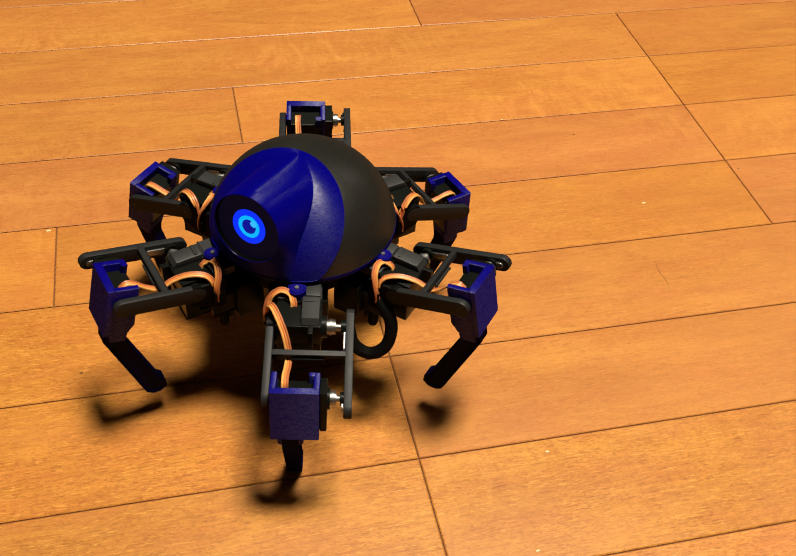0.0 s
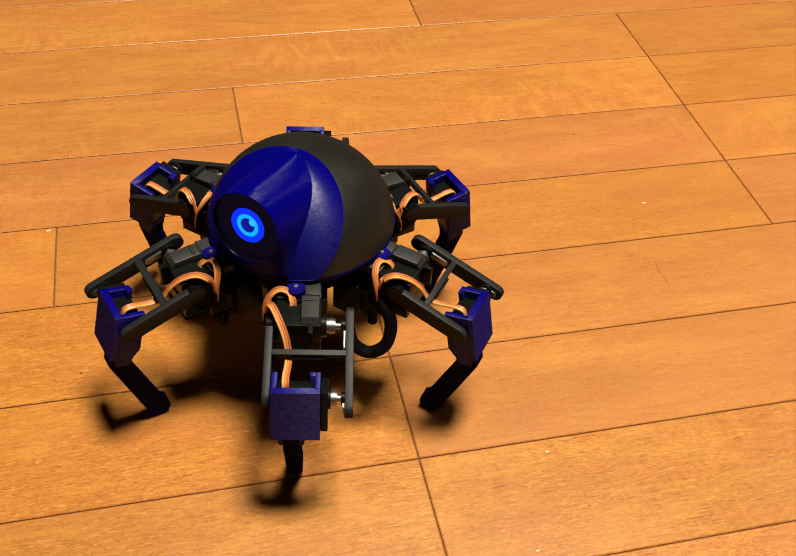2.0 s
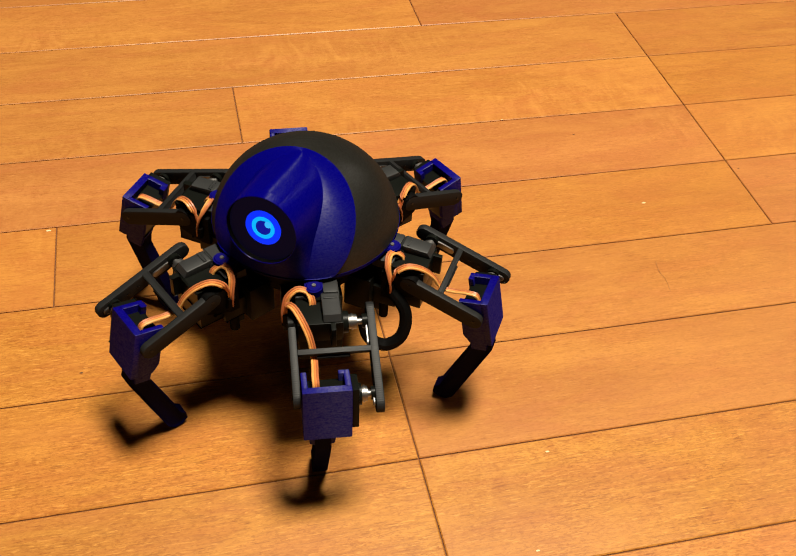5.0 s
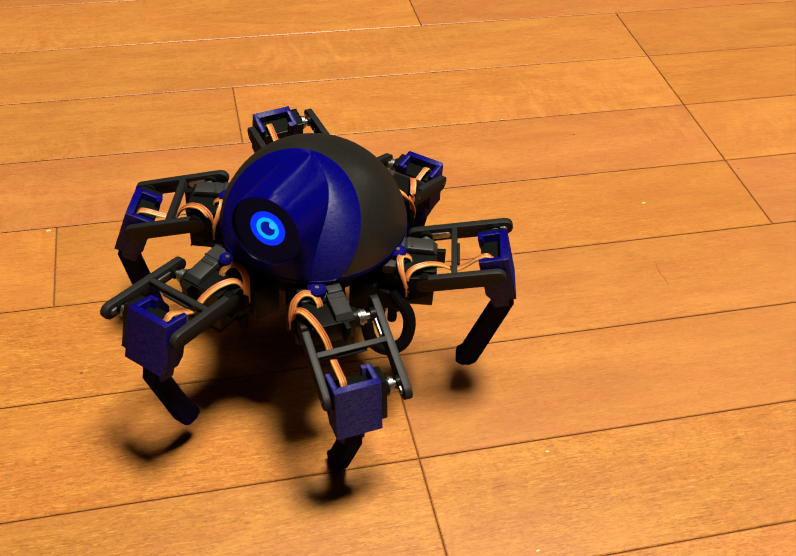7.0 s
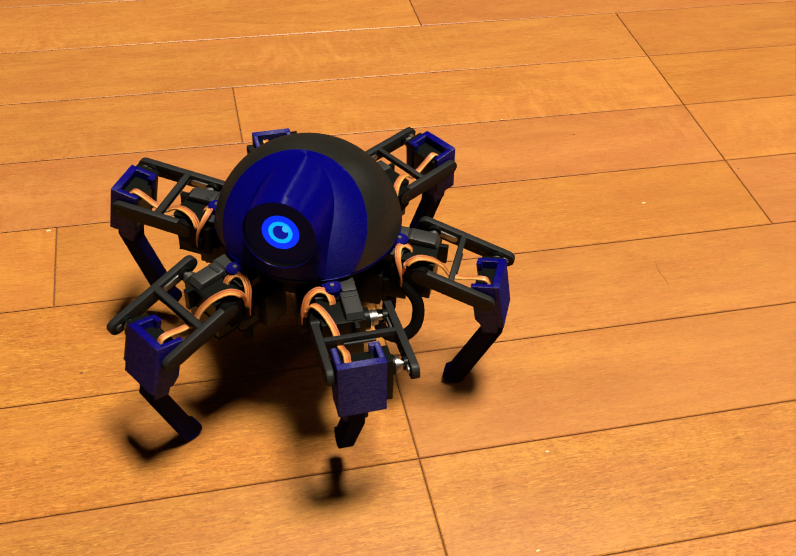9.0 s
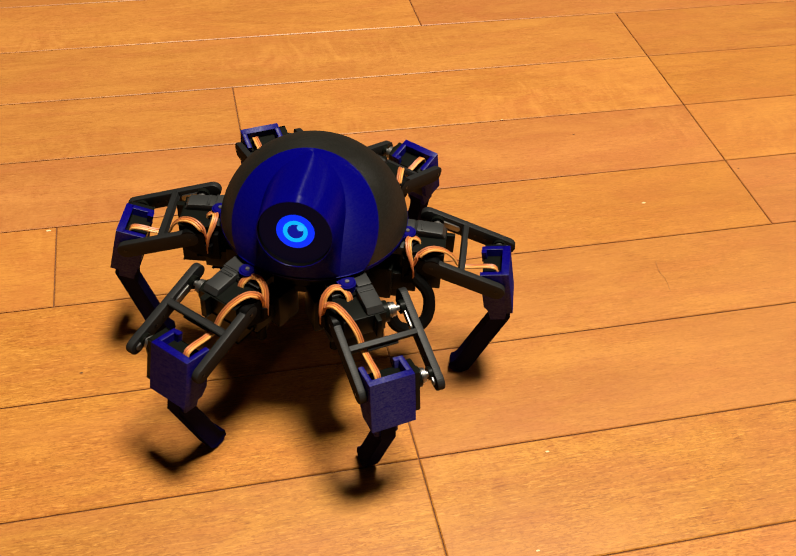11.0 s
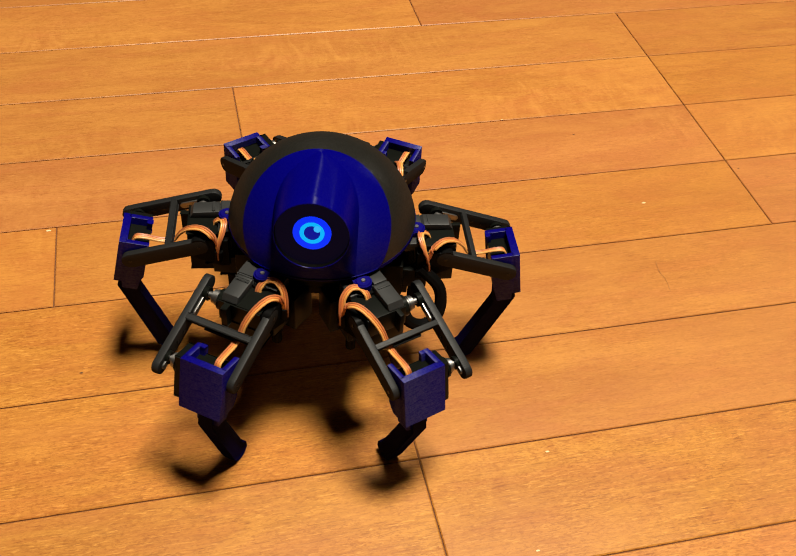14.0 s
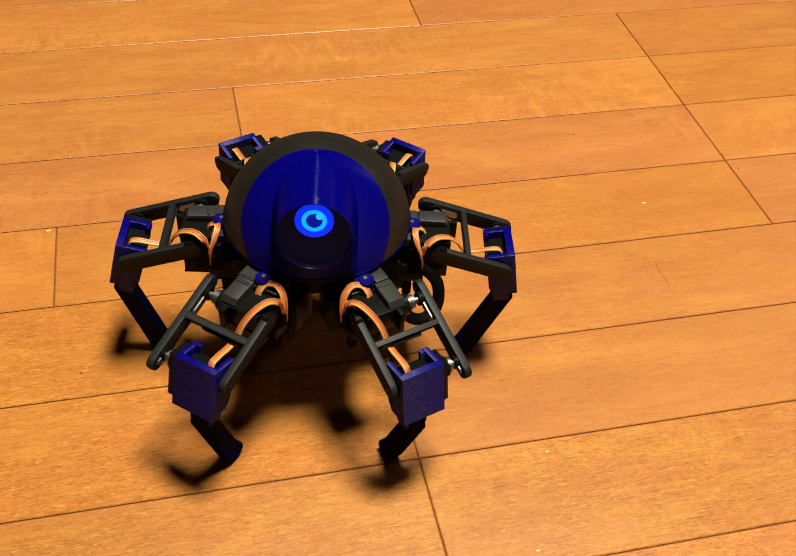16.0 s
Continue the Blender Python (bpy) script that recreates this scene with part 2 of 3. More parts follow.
def floor_planks():
    bm = bmesh.new()
    s = bmesh.ops.create_cube(bm, size=1)["verts"]
    for v in s:
        v.co = Vector((1.4 + v.co.x * 6.8, 1.1 + v.co.y * 5.8, -0.0112 + v.co.z * 0.02))
    floor = tagged(part("floor", bm, GROOVE, smooth=False), "reddish-brown hardwood strip floor with satin varnish", "floor", kind="structure")
    # end joints of the rows that matter; row k lies between seam k and seam k + 1
    joints = {-1: (-0.54, 0.2156), 0: (-0.35, 0.403), 1: (-0.41, 0.0396, 0.403), 2: (-0.36, 0.403), 3: (-0.62, -0.0935, 0.403), 4: (-0.50, 0.1039),
              5: (-0.65, 0.1039), 6: (-0.35, 0.1039), 7: (-0.26, 0.1039)}
    rng = random.Random(5)
    # the wood of some rows: before and after the row's last listed joint
    tones = {-1: (FINE, FINEROSE), 0: (FINE, FINE), 1: (FINE, FINEGOLD), 2: (FINEROSE, FINE), 3: (FINEGOLD, FINEROSE), 4: (WOOD, FINE), 5: (WOOD, FINE), 6: (GOLD, WOOD), 7: (WOOD, ROSE)}
    rest = bmesh.new()
    for k in range(-43, 33):
        y = LINE - (k + 0.5) * STRIP
        ends = sorted(joints.get(k, (rng.uniform(-0.3, 0.8),)))
        lo, hi = ends[0], ends[-1]
        while lo > -2.0:
            lo -= rng.choice((0.454, 0.606, 0.757))
            ends.insert(0, lo)
        while hi < 4.8:
            hi += rng.choice((0.454, 0.606, 0.757))
            ends.append(hi)
        for x0, x1 in zip(ends, ends[1:]):
            x0, x1 = max(x0, -2.0), min(x1, 4.8)
            pair = tones.get(k, (rng.choice((FINE, FINE, FINEGOLD, FINEROSE) if k < 4 else (WOOD, WOOD, GOLD, ROSE)),) * 2)
            me = plank_mesh(x1 - x0, pair[x0 > joints.get(k, (9,))[-1] - 0.01])
            if -4 <= k <= 9 and x1 > -0.9 and x0 < 1.4:
                p = new("plank", me)
                p.parent = floor
                p.location = ((x0 + x1) / 2, y, 0)
            else:
                n = len(rest.verts)
                rest.from_mesh(me)
                rest.verts.ensure_lookup_table()
                for v in rest.verts[n:]:
                    v.co += Vector(((x0 + x1) / 2, y, 0))
                bpy.data.meshes.remove(me)
    # pale chips and dark specks in the varnish
    for x, y, r, mat in ((0.3181, 0.4868, 0.0011, CHIP), (0.1760, 0.2900, 0.0009, CHIP), (-0.0986, 0.5227, 0.0012, CHIP), (0.2960, 0.5750, 0.0007, SPECK),
                         (0.4084, 0.5142, 0.0007, SPECK), (-0.0765, 0.3928, 0.0008, SPECK), (0.1510, 0.2319, 0.0008, CHIP), (0.245, 0.602, 0.0007, CHIP)):
        bm = bmesh.new()
        bmesh.ops.create_icosphere(bm, subdivisions=1, radius=r, matrix=Matrix.Translation((x, y, 0.0001)) @ Matrix.Diagonal((1.6, 0.7, 0.18, 1)))
        part("chip" if mat is CHIP else "speck", bm, mat, floor)
    bm = bmesh.new()
    hose(bm, spline([(301.3, 426.8, 0.2), (299.6, 417.0, 0.6), (300.8, 408.3, 0.2), (299.4, 397.4, 0.2)]), 0.085, 5)
    tagged(part("hair", bm, HAIR), "short dark curved hair lying on the floor", "hair")
    r = part("far_planks", rest, FINE, floor, smooth=False)
    tagged(r, kind="stuff")


# walls and ceiling out of view, added to close off and dim the bounce
def room():
    def wall(name, x0, x1, y0, y1, z0, z1, label):
        bm = bmesh.new()
        box(bm, x0 * 1000, x1 * 1000, y0 * 1000, y1 * 1000, z0 * 1000, z1 * 1000, 0)
        tagged(part(name, bm, DARKWALL, smooth=False), label, name.split("_")[0], kind="structure")
    wall_label = "unseen near-black wall that keeps bounced light low"
    wall("wall_north", -2.0, 4.8, 4.0, 4.1, -0.012, 2.4, wall_label)
    wall("wall_south", -2.0, 4.8, -1.8, -1.7, -0.012, 2.4, wall_label)
    wall("wall_west", -2.1, -2.0, -1.8, 4.1, -0.012, 2.4, wall_label)
    wall("wall_east", 4.8, 4.9, -1.8, 4.1, -0.012, 2.4, wall_label)
    wall("ceiling", -2.1, 4.9, -1.8, 4.1, 2.4, 2.5, "unseen near-black ceiling that keeps bounced light low")


# ---- the walking robot ----
LEG_AT = (30, 90, 150, -150, -90, -30)
LEG_SIDE = (1, 1, 1, -1, -1, -1)


def build_coxa(robot, side):
    """Hip block: yaw bracket, lift servo, gear collar, lead. Its origin is the yaw axis at hip height."""
    lc = LC * 1000
    bm = bmesh.new()
    rod(bm, (0, 0, -24), (0, 0, 7.5), 8.0, n=24)
    rod(bm, (0, 0, -27.5), (0, 0, -24), 4.5, 8.0, n=24)
    box(bm, -6, 6.5, -8, 8, -25, -18, 1.0, side)
    slab(bm, [(1, 4), (lc + 3, 4), (lc + 5, 0), (lc + 3, -8), (6, -14), (1, -14)], -13.5, -9.6, 1.0, side)
    box(bm, 4, lc - 3, -9.5, 11, -15, -6.5, 1.0, side)
    rod(bm, (1, side * -6, -25), (1, side * -6, -35), 2.6, n=12)
    hose(bm, [Vector((7, side * -14.3, -9)), Vector((6.6, side * -14.5, -5)), Vector((6.3, side * -14.5, -2))], 2.3, 10)
    rod(bm, (lc, side * -14, 0), (lc, side * -9, 0), 5.0)
    coxa = part("hip_bracket", bm, BLACK, robot, "black printed hip bracket")
    bm = bmesh.new()
    box(bm, lc - 17, lc + 6, -9.5, 13, -6.2, 6.0, 0.6, side)
    box(bm, lc - 21, lc + 10.5, 6.5, 9.0, -6.0, 6.0, 0.4, side)
    rod(bm, (lc, side * 12.8, 0), (lc, side * 15.6, 0), 5.6, n=20)
    rod(bm, (lc, side * 22.6, 0), (lc, side * 25.1, 0), 3.6, n=16)
    box(bm, lc - 8, lc + 5.5, -9.0, 12.5, -19.5, -6.0, 0.6, side)
    part("lift_servo", bm, SERVO, coxa, "black micro servo")
    bm = bmesh.new()
    rod(bm, (1, side * -6, -35), (1, side * -6, -36.5), 1.2, n=8)
    part("screw", bm, SCREW, coxa, "small steel screw")
    bm = bmesh.new()
    box(bm, -6, 5.5, -9.5, 12.5, 2.5, 8.0, 0.8, side)
    box(bm, -4, 5.0, 4.5, 12.0, 7.8, 10.0, 0.7, side)
    slab(bm, [(4.5, 4), (lc + 4.5, 4), (lc + 5.5, 6.5), (lc + 3.5, 9.6), (6.5, 10.2), (4.5, 9.0)], 3.0, 12.0, 0.9, side)
    box(bm, 8.5, 9.6, 4.0, 11.0, 9.6, 10.6, 0.3, side)
    part("servo_cap", bm, GREY, coxa, "worn dark grey servo cap")
    bm = bmesh.new()
    rod(bm, (lc, side * 15.5, 0), (lc, side * 19.8, 0), 3.7, n=20)
    rod(bm, (lc, side * 17.2, 0), (lc, side * 18.0, 0), 4.2, n=20)
    rod(bm, (lc, side * 19.8, 0), (lc, side * 25.0, 0), 1.7)
    part("gear_collar", bm, STEEL, coxa, "shiny steel gear collar")
    ribbon(coxa, [(7, -15, -7), (6.5, -15, 1), (4.2, -12.8, 7.8), (3.0, -8.0, 11.2), (4.2, -3.2, 10.2), (7.4, -1.4, 8.0), (9.2, -1.2, 5.0), (9.6, -1.2, 2.5)], side)
    return coxa


def build_femur(robot, side):
    """Upper leg: two bars, a tie bar, and the knee servo's lead."""
    lf = LF * 1000
    bm = bmesh.new()
    box(bm, 14.4, 17.4, -10.4, 25.4, 0.8, 3.9, 0.4, side)
    femur = part("tie_bar", bm, BARS, robot, "black printed tie bar")
    bm = bmesh.new()
    slab(bm, capsule(-10, lf + 9.6, -4.6, 3.9), 25.0, 29.0, 0.5, side)
    part("servo_side_bar", bm, BARS, femur, "black bar with a row of screw holes")
    bm = bmesh.new()
    slab(bm, capsule(-5, lf + 4.8, -5.0, 4.2), -14.2, -10.3, 0.8, side)
    part("idle_side_bar", bm, BARS, femur)
    for x0, x1 in ((0.0, 13.5), (lf - 1.0, lf + 6.5)):
        bm = bmesh.new()
        slab(bm, capsule(x0 - 2.0, x1, -2.1, 1.5), 23.9, 24.9, 0.2, side)
        part("servo_horn", bm, STEEL, femur, "thin polished metal servo horn")
    for x in (6.0, 11.5, 23.0, 29.0):
        bm = bmesh.new()
        rod(bm, (x, side * 24.5, -0.8), (x, side * 25.2, -0.8), 0.75, n=8)
        part("screw", bm, SCREW, femur, "small steel screw")
    for x in (0.0, lf):
        bm = bmesh.new()
        rod(bm, (x, side * -14.5, -0.3), (x, side * -14.1, -0.3), 0.8, n=10)
        part("screw", bm, SCREW, femur, "small steel screw")
    bm = bmesh.new()
    rod(bm, (17.9, side * -1, 0.6), (17.9, side * 15, 0.6), 0.8, n=8)
    part("rib", bm, BARS, femur)
    ribbon(femur, [(-9.5, -13.5, -3), (-9, -13, 4.5), (-5, -10.5, 9), (2, -7, 8.5), (9, -4, 4.5), (15.5, -2.5, -0.9), (22, -2.5, 1.0), (lf - 9, -3, 5.5), (lf - 4.5, -3, 6.8), (lf - 1.5, -3, 4.0)], side)
    return femur


def build_tibia(robot, side):
    """Lower leg: slanting foot strut, blue servo cage, servo and collar. Its origin is the knee axis."""
    bm = bmesh.new()
    out = [(5.0, -21), (5.0, -29.5), (-20.5, -69.6), (-23.0, -73.4), (-27.0, -75.2), (-31.5, -74.3), (-34.4, -70.8), (-33.0, -66.4), (-29.6, -64.6),
           (-7.4, -31), (-6.4, -21)]
    slab(bm, out, -4.6, 3.8, 0.0, side)
    sides = [f for f in bm.faces if len(f.verts) == len(out)]
    bmesh.ops.recalc_face_normals(bm, faces=bm.faces)
    bmesh.ops.inset_individual(bm, faces=sides, thickness=1.7 * MM, depth=-1.3 * MM, use_even_offset=True)
    rims = [e for e in bm.edges if e.calc_face_angle(0) > 0.4]
    bmesh.ops.bevel(bm, geom=rims, offset=0.35 * MM, segments=1, affect="EDGES")
    tibia = part("foot_strut", bm, SHADEBLUE, robot, "blue printed foot strut with a blunt tip, shade put into its colour")
    bm = bmesh.new()
    plate = [(3.2, -20.5), (7.3, -20.5), (7.3, 8.9), (3.2, 8.9)]
    slab(bm, plate, -9.9, 13.6, 0.4, side)
    for y0, y1, x0 in ((-9.9, -7.0, -8.2), (10.6, 13.6, -8.2)):
        slab(bm, [(x0, 8.9), (4.0, 8.9), (4.0, -20.2), (-5.0, -20.2), (x0, -15)], y0, y1, 0.4, side)
    box(bm, -8.4, -5.6, 8.2, 11.0, 2, 8.9, 0.3, side)
    slab(bm, [(4.2, -18), (2.6, -28.5), (-6.0, -28.5), (-7.4, -18)], -7.0, 6.0, 1.6, side)
    part("servo_cage", bm, CAGE, tibia, "dark blue printed servo cage")
    bm = bmesh.new()
    box(bm, -7.6, 3.1, -6.9, 10.5, -17.8, 4.2, 0.5, side)
    box(bm, -7.0, 5.0, 13.7, 17.2, -17, 7.0, 0.7, side)
    rod(bm, (0, side * 17.0, 0), (0, side * 18.5, 0), 5.4, n=20)
    rod(bm, (0, side * 23.2, 0), (0, side * 25.1, 0), 3.4, n=16)
    part("knee_servo", bm, SERVO, tibia, "black micro servo")
    bm = bmesh.new()
    rod(bm, (0, side * 18.4, 0), (0, side * 21.4, 0), 3.7, n=20)
    rod(bm, (0, side * 19.4, 0), (0, side * 20.2, 0), 4.2, n=20)
    rod(bm, (0, side * 21.4, 0), (0, side * 25.0, 0), 1.7)
    part("gear_collar", bm, STEEL, tibia, "shiny steel gear collar")
    return tibia


CZ, CR, CX, FULL = 97.0, 48.9, -4.0, 1.03      # the dome's ball: height, radius, setback
DISP_X, DISP_Z = 46.5, 133.8             # the round display
TILT, TUBE, ARCH = radians(8.4), 18.5, 20.6    # the eye tube: its rise, its radius at the lip and at the dome


def build_dome(robot):
    bm = bmesh.new()
    rings, n = [], 72
    low = math.asin((104.5 - CZ) / CR)
    for i in range(25):
        e = low + (math.pi / 2 - low) * i / 24
        if i == 24:
            rings.append([bm.verts.new(Vector((CX, 0, CZ + CR)) * MM)])
            break
        rings.append([bm.verts.new(Vector((CX + FULL * CR * math.cos(e) * math.cos(a), FULL * CR * math.cos(e) * math.sin(a), CZ + CR * math.sin(e))) * MM)
                      for a in (2 * math.pi * k / n for k in range(n))])
    for a, b in zip(rings, rings[1:]):
        for k in range(n):
            if len(b) == 1:
                bm.faces.new((a[k], a[(k + 1) % n], b[0]))
            else:
                bm.faces.new((a[k], a[(k + 1) % n], b[(k + 1) % n], b[k]))
    bm.faces.new(rings[0][::-1])
    part("dome", bm, DOME, robot, "satin black printed dome with fine layer lines")


def build_hood(robot):
    """The blue eye hood: a slightly raised tube that runs back into a shell lying on the dome."""
    e, w, n, m = radians(40), radians(50.4), 360, 10
    u, v = Vector((math.cos(e), 0, math.sin(e))), Vector((-math.sin(e), 0, math.cos(e)))
    yy, c, big = Vector((0, 1, 0)), Vector((CX, 0, CZ)), CR + 0.9
    ax = Vector((math.cos(TILT), 0, math.sin(TILT)))
    az = Vector((-math.sin(TILT), 0, math.cos(TILT)))
    front = Vector((DISP_X, 0, DISP_Z))

    def full(p):
        return Vector((CX + FULL * (p.x - CX), FULL * p.y, p.z))
    bm = bmesh.new()
    rows = []
    for k in range(n):
        f = 2 * math.pi * k / n
        f0 = min(f, 2 * math.pi - f)
        d = math.cos(f) * az + math.sin(f) * yy
        lip = front + ax * 1.5 + d * TUBE
        # where the hood's wall meets the shell on the dome: an arch with upright sides
        if f0 <= math.pi / 2:
            q = 1.0 - 0.23 * math.sin(f0)
            y = ARCH * math.sin(f0) ** q * (1 if f < math.pi else -1)
            z = 127.0 + 19.75 * max(0.0, math.cos(f0)) ** q
            crease = Vector((CX + math.sqrt(max(0.0, big * big - y * y - (z - CZ) ** 2)), y, z))
        else:
            h = (f0 - math.pi / 2) / (math.pi / 2)
            y, z = (ARCH, 127 - (127 - 104.6) * h / 0.6) if h < 0.6 else (ARCH * (1 - h) / 0.4, 104.6)
            y = y if f < math.pi else -y
            crease = Vector((CX + math.sqrt(max(1.0, big * big - y * y - (z - CZ) ** 2)), y, z))
        edge = c + big * (math.cos(w) * u + math.sin(w) * (math.cos(f) * v + math.sin(f) * yy))
        edge.y *= 0.875
        edge = c + (edge - c).normalized() * big
        ridge = 1.2 * math.exp(-(f0 / 0.19) ** 2)
        line = [front + ax * 1.2 + d * (TUBE - 0.45), lip - d * 0.3 + ax * 0.1, lip]
        for i in range(1, m + 1):
            line.append(lip.lerp(full(crease), i / m) + d * ridge * (1 - 0.45 * i / m))
        for i in range(1, m + 1):
            p = crease.lerp(edge, i / m)
            p = c + (p - c).normalized() * max(big, (1 - i / m) * (crease - c).length)
            p.z = max(p.z, 104.6)
            line.append(full(p) + d * ridge * 0.55 * (1 - i / m))
        foot = c + (line[-1] - c) * 0.965
        rows.append([bm.verts.new(p * MM) for p in line + [foot]])
    for k in range(n):
        a, b = rows[k], rows[(k + 1) % n]
        for i in range(len(a) - 1):
            bm.faces.new((a[i], a[i + 1], b[i + 1], b[i]))
    part("eye_hood", bm, HOODBLUE, robot, "deep blue printed eye hood", sharp=9)
    # black inner wall between the lip and the recessed glass
    bm = bmesh.new()
    rings = [[bm.verts.new((front + ax * x + (math.cos(a) * az + math.sin(a) * yy) * q) * MM) for a in (2 * math.pi * k / 96 for k in range(96))]
             for x, q in ((-2.2, TUBE - 0.7), (1.25, TUBE - 0.55), (1.25, TUBE - 0.40), (-2.2, TUBE - 0.40))]
    for a, b in zip(rings, rings[1:] + rings[:1]):
        for k in range(96):
            bm.faces.new((a[k], b[k], b[(k + 1) % 96], a[(k + 1) % 96]))
    part("bezel", bm, BLACK, robot, "black bezel round the recessed display")
    # round display with a drawn eye that slides on it
    def disc(name, mat, parent, r0, r1, x, y=0.0, z=0.0, label=""):
        b = bmesh.new()
        k = 48
        front = [[b.verts.new(Vector((x, y + r * math.cos(q), z + r * math.sin(q))) * MM) for q in (2 * math.pi * i / k for i in range(k))] for r in (r0, r1) if r > 0]
        back = [[b.verts.new(v.co - Vector((0.15 * MM, 0, 0))) for v in ring] for ring in front]
        if r0 > 0:
            for i in range(k):
                j = (i + 1) % k
                b.faces.new((front[0][i], front[1][i], front[1][j], front[0][j]))
                b.faces.new((back[0][i], back[0][j], back[1][j], back[1][i]))
        else:
            b.faces.new(front[-1]), b.faces.new(back[-1][::-1])
        for fr, bk in zip(front, back):
            for i in range(k):
                j = (i + 1) % k
                b.faces.new((fr[i], bk[i], bk[j], fr[j]))
        return part(name, b, mat, parent, label)
    glass = disc("display_glass", GLASS, robot, 0, 17.9, 0.0, label="black glass of the round display")
    glass.matrix_local = pose(DISP_X * MM, 0, DISP_Z * MM, 0, -math.degrees(TILT), 0) @ pose(-0.0012, 0, 0)
    eye = disc("eye_iris", IRIS, robot, 6.0, 9.3, 0.1, label="glowing blue iris drawn on the display")
    disc("eye_ring", RING, eye, 3.9, 6.0, 0.1, label="glowing cyan ring")
    disc("eye_pupil", PUPIL, eye, 0, 3.95, 0.05, label="dark blue pupil")
    disc("eye_glint", GLINT, eye, 0, 1.75, 0.25, 2.5, 2.4, label="light blue glint")
    return eye


def build_body(robot):
    bm = bmesh.new()
    rod(bm, (CX, 0, 98), (CX, 0, 104.4), 46.5, n=72)
    part("dome_rim", bm, BLACK, robot, "black rim below the dome")
    bm = bmesh.new()
    rod(bm, (CX, 0, 102.4), (CX, 0, 104.4), 49.9, n=72)
    part("base_ring", bm, BLUE, robot, "thin blue printed ring under the dome")
    bm = bmesh.new()
    rod(bm, (0, 0, 84), (0, 0, 88), 41.5, n=6)
    rod(bm, (0, 0, 88), (0, 0, 99), 36.0, n=24)
    part("chassis", bm, BLACK, robot, "black printed chassis under the dome")
    for i, a in enumerate(LEG_AT):
        t = pose(0, 0, 0, 0, 0, a)
        bm = bmesh.new()
        rod(bm, (50.5, 0, 98.6), (50.5, 0, 102.8), 4.5, n=24)
        rod(bm, (50.5, 0, 102.8), (50.5, 0, 103.4), 4.0, 3.4, n=24)
        box(bm, 36, 50, -4.6, 4.6, 98.8, 102.3, 0.3)
        bm.transform(t)
        tab = part("corner_tab", bm, BLUE, robot, "blue printed corner tab")
        bm = bmesh.new()
        rod(bm, (50.5, 0, 103.2), (50.5, 0, 104.0), 1.3, 1.0, n=12)
        bm.transform(t)
        part("screw", bm, STEEL, tab, "small steel screw")
        bm = bmesh.new()
        box(bm, 34, 55, -6.2, 6.2, 68, 90, 0.8)
        box(bm, 30, 45, -15.5, 15.5, 66, 88, 1.2)
        box(bm, 44, 48, -7, 7, 60, 69, 0.8)
        box(bm, 38, 58, -11.5, 11.5, 70, 82, 0.8)
        bm.transform(t)
        part("turn_servo", bm, SERVO, robot, "black micro servo standing in the chassis")
    bm = bmesh.new()
    t = pose(0, 0, 0, 0, 0, 90)
    line = spline([(54, -13, 86), (65, -16, 75), (66, -21, 62), (59, -26, 56), (50, -28, 60), (45, -26, 71)])
    hose(bm, line, 3.4, 10)
    bm.transform(t)
    part("power_lead", bm, BLACK, robot, "thick black sleeved power lead")


def build_robot():
    robot = new("hexapod_robot")
    tagged(robot, "blue and black 3D-printed six-legged robot with one glowing blue eye", "robot")
    build_body(robot)
    build_dome(robot)
    eye = build_hood(robot)
    legs = []
    for side in LEG_SIDE:
        legs.append((build_coxa(robot, side), build_femur(robot, side), build_tibia(robot, side)))
    return robot, eye, legs


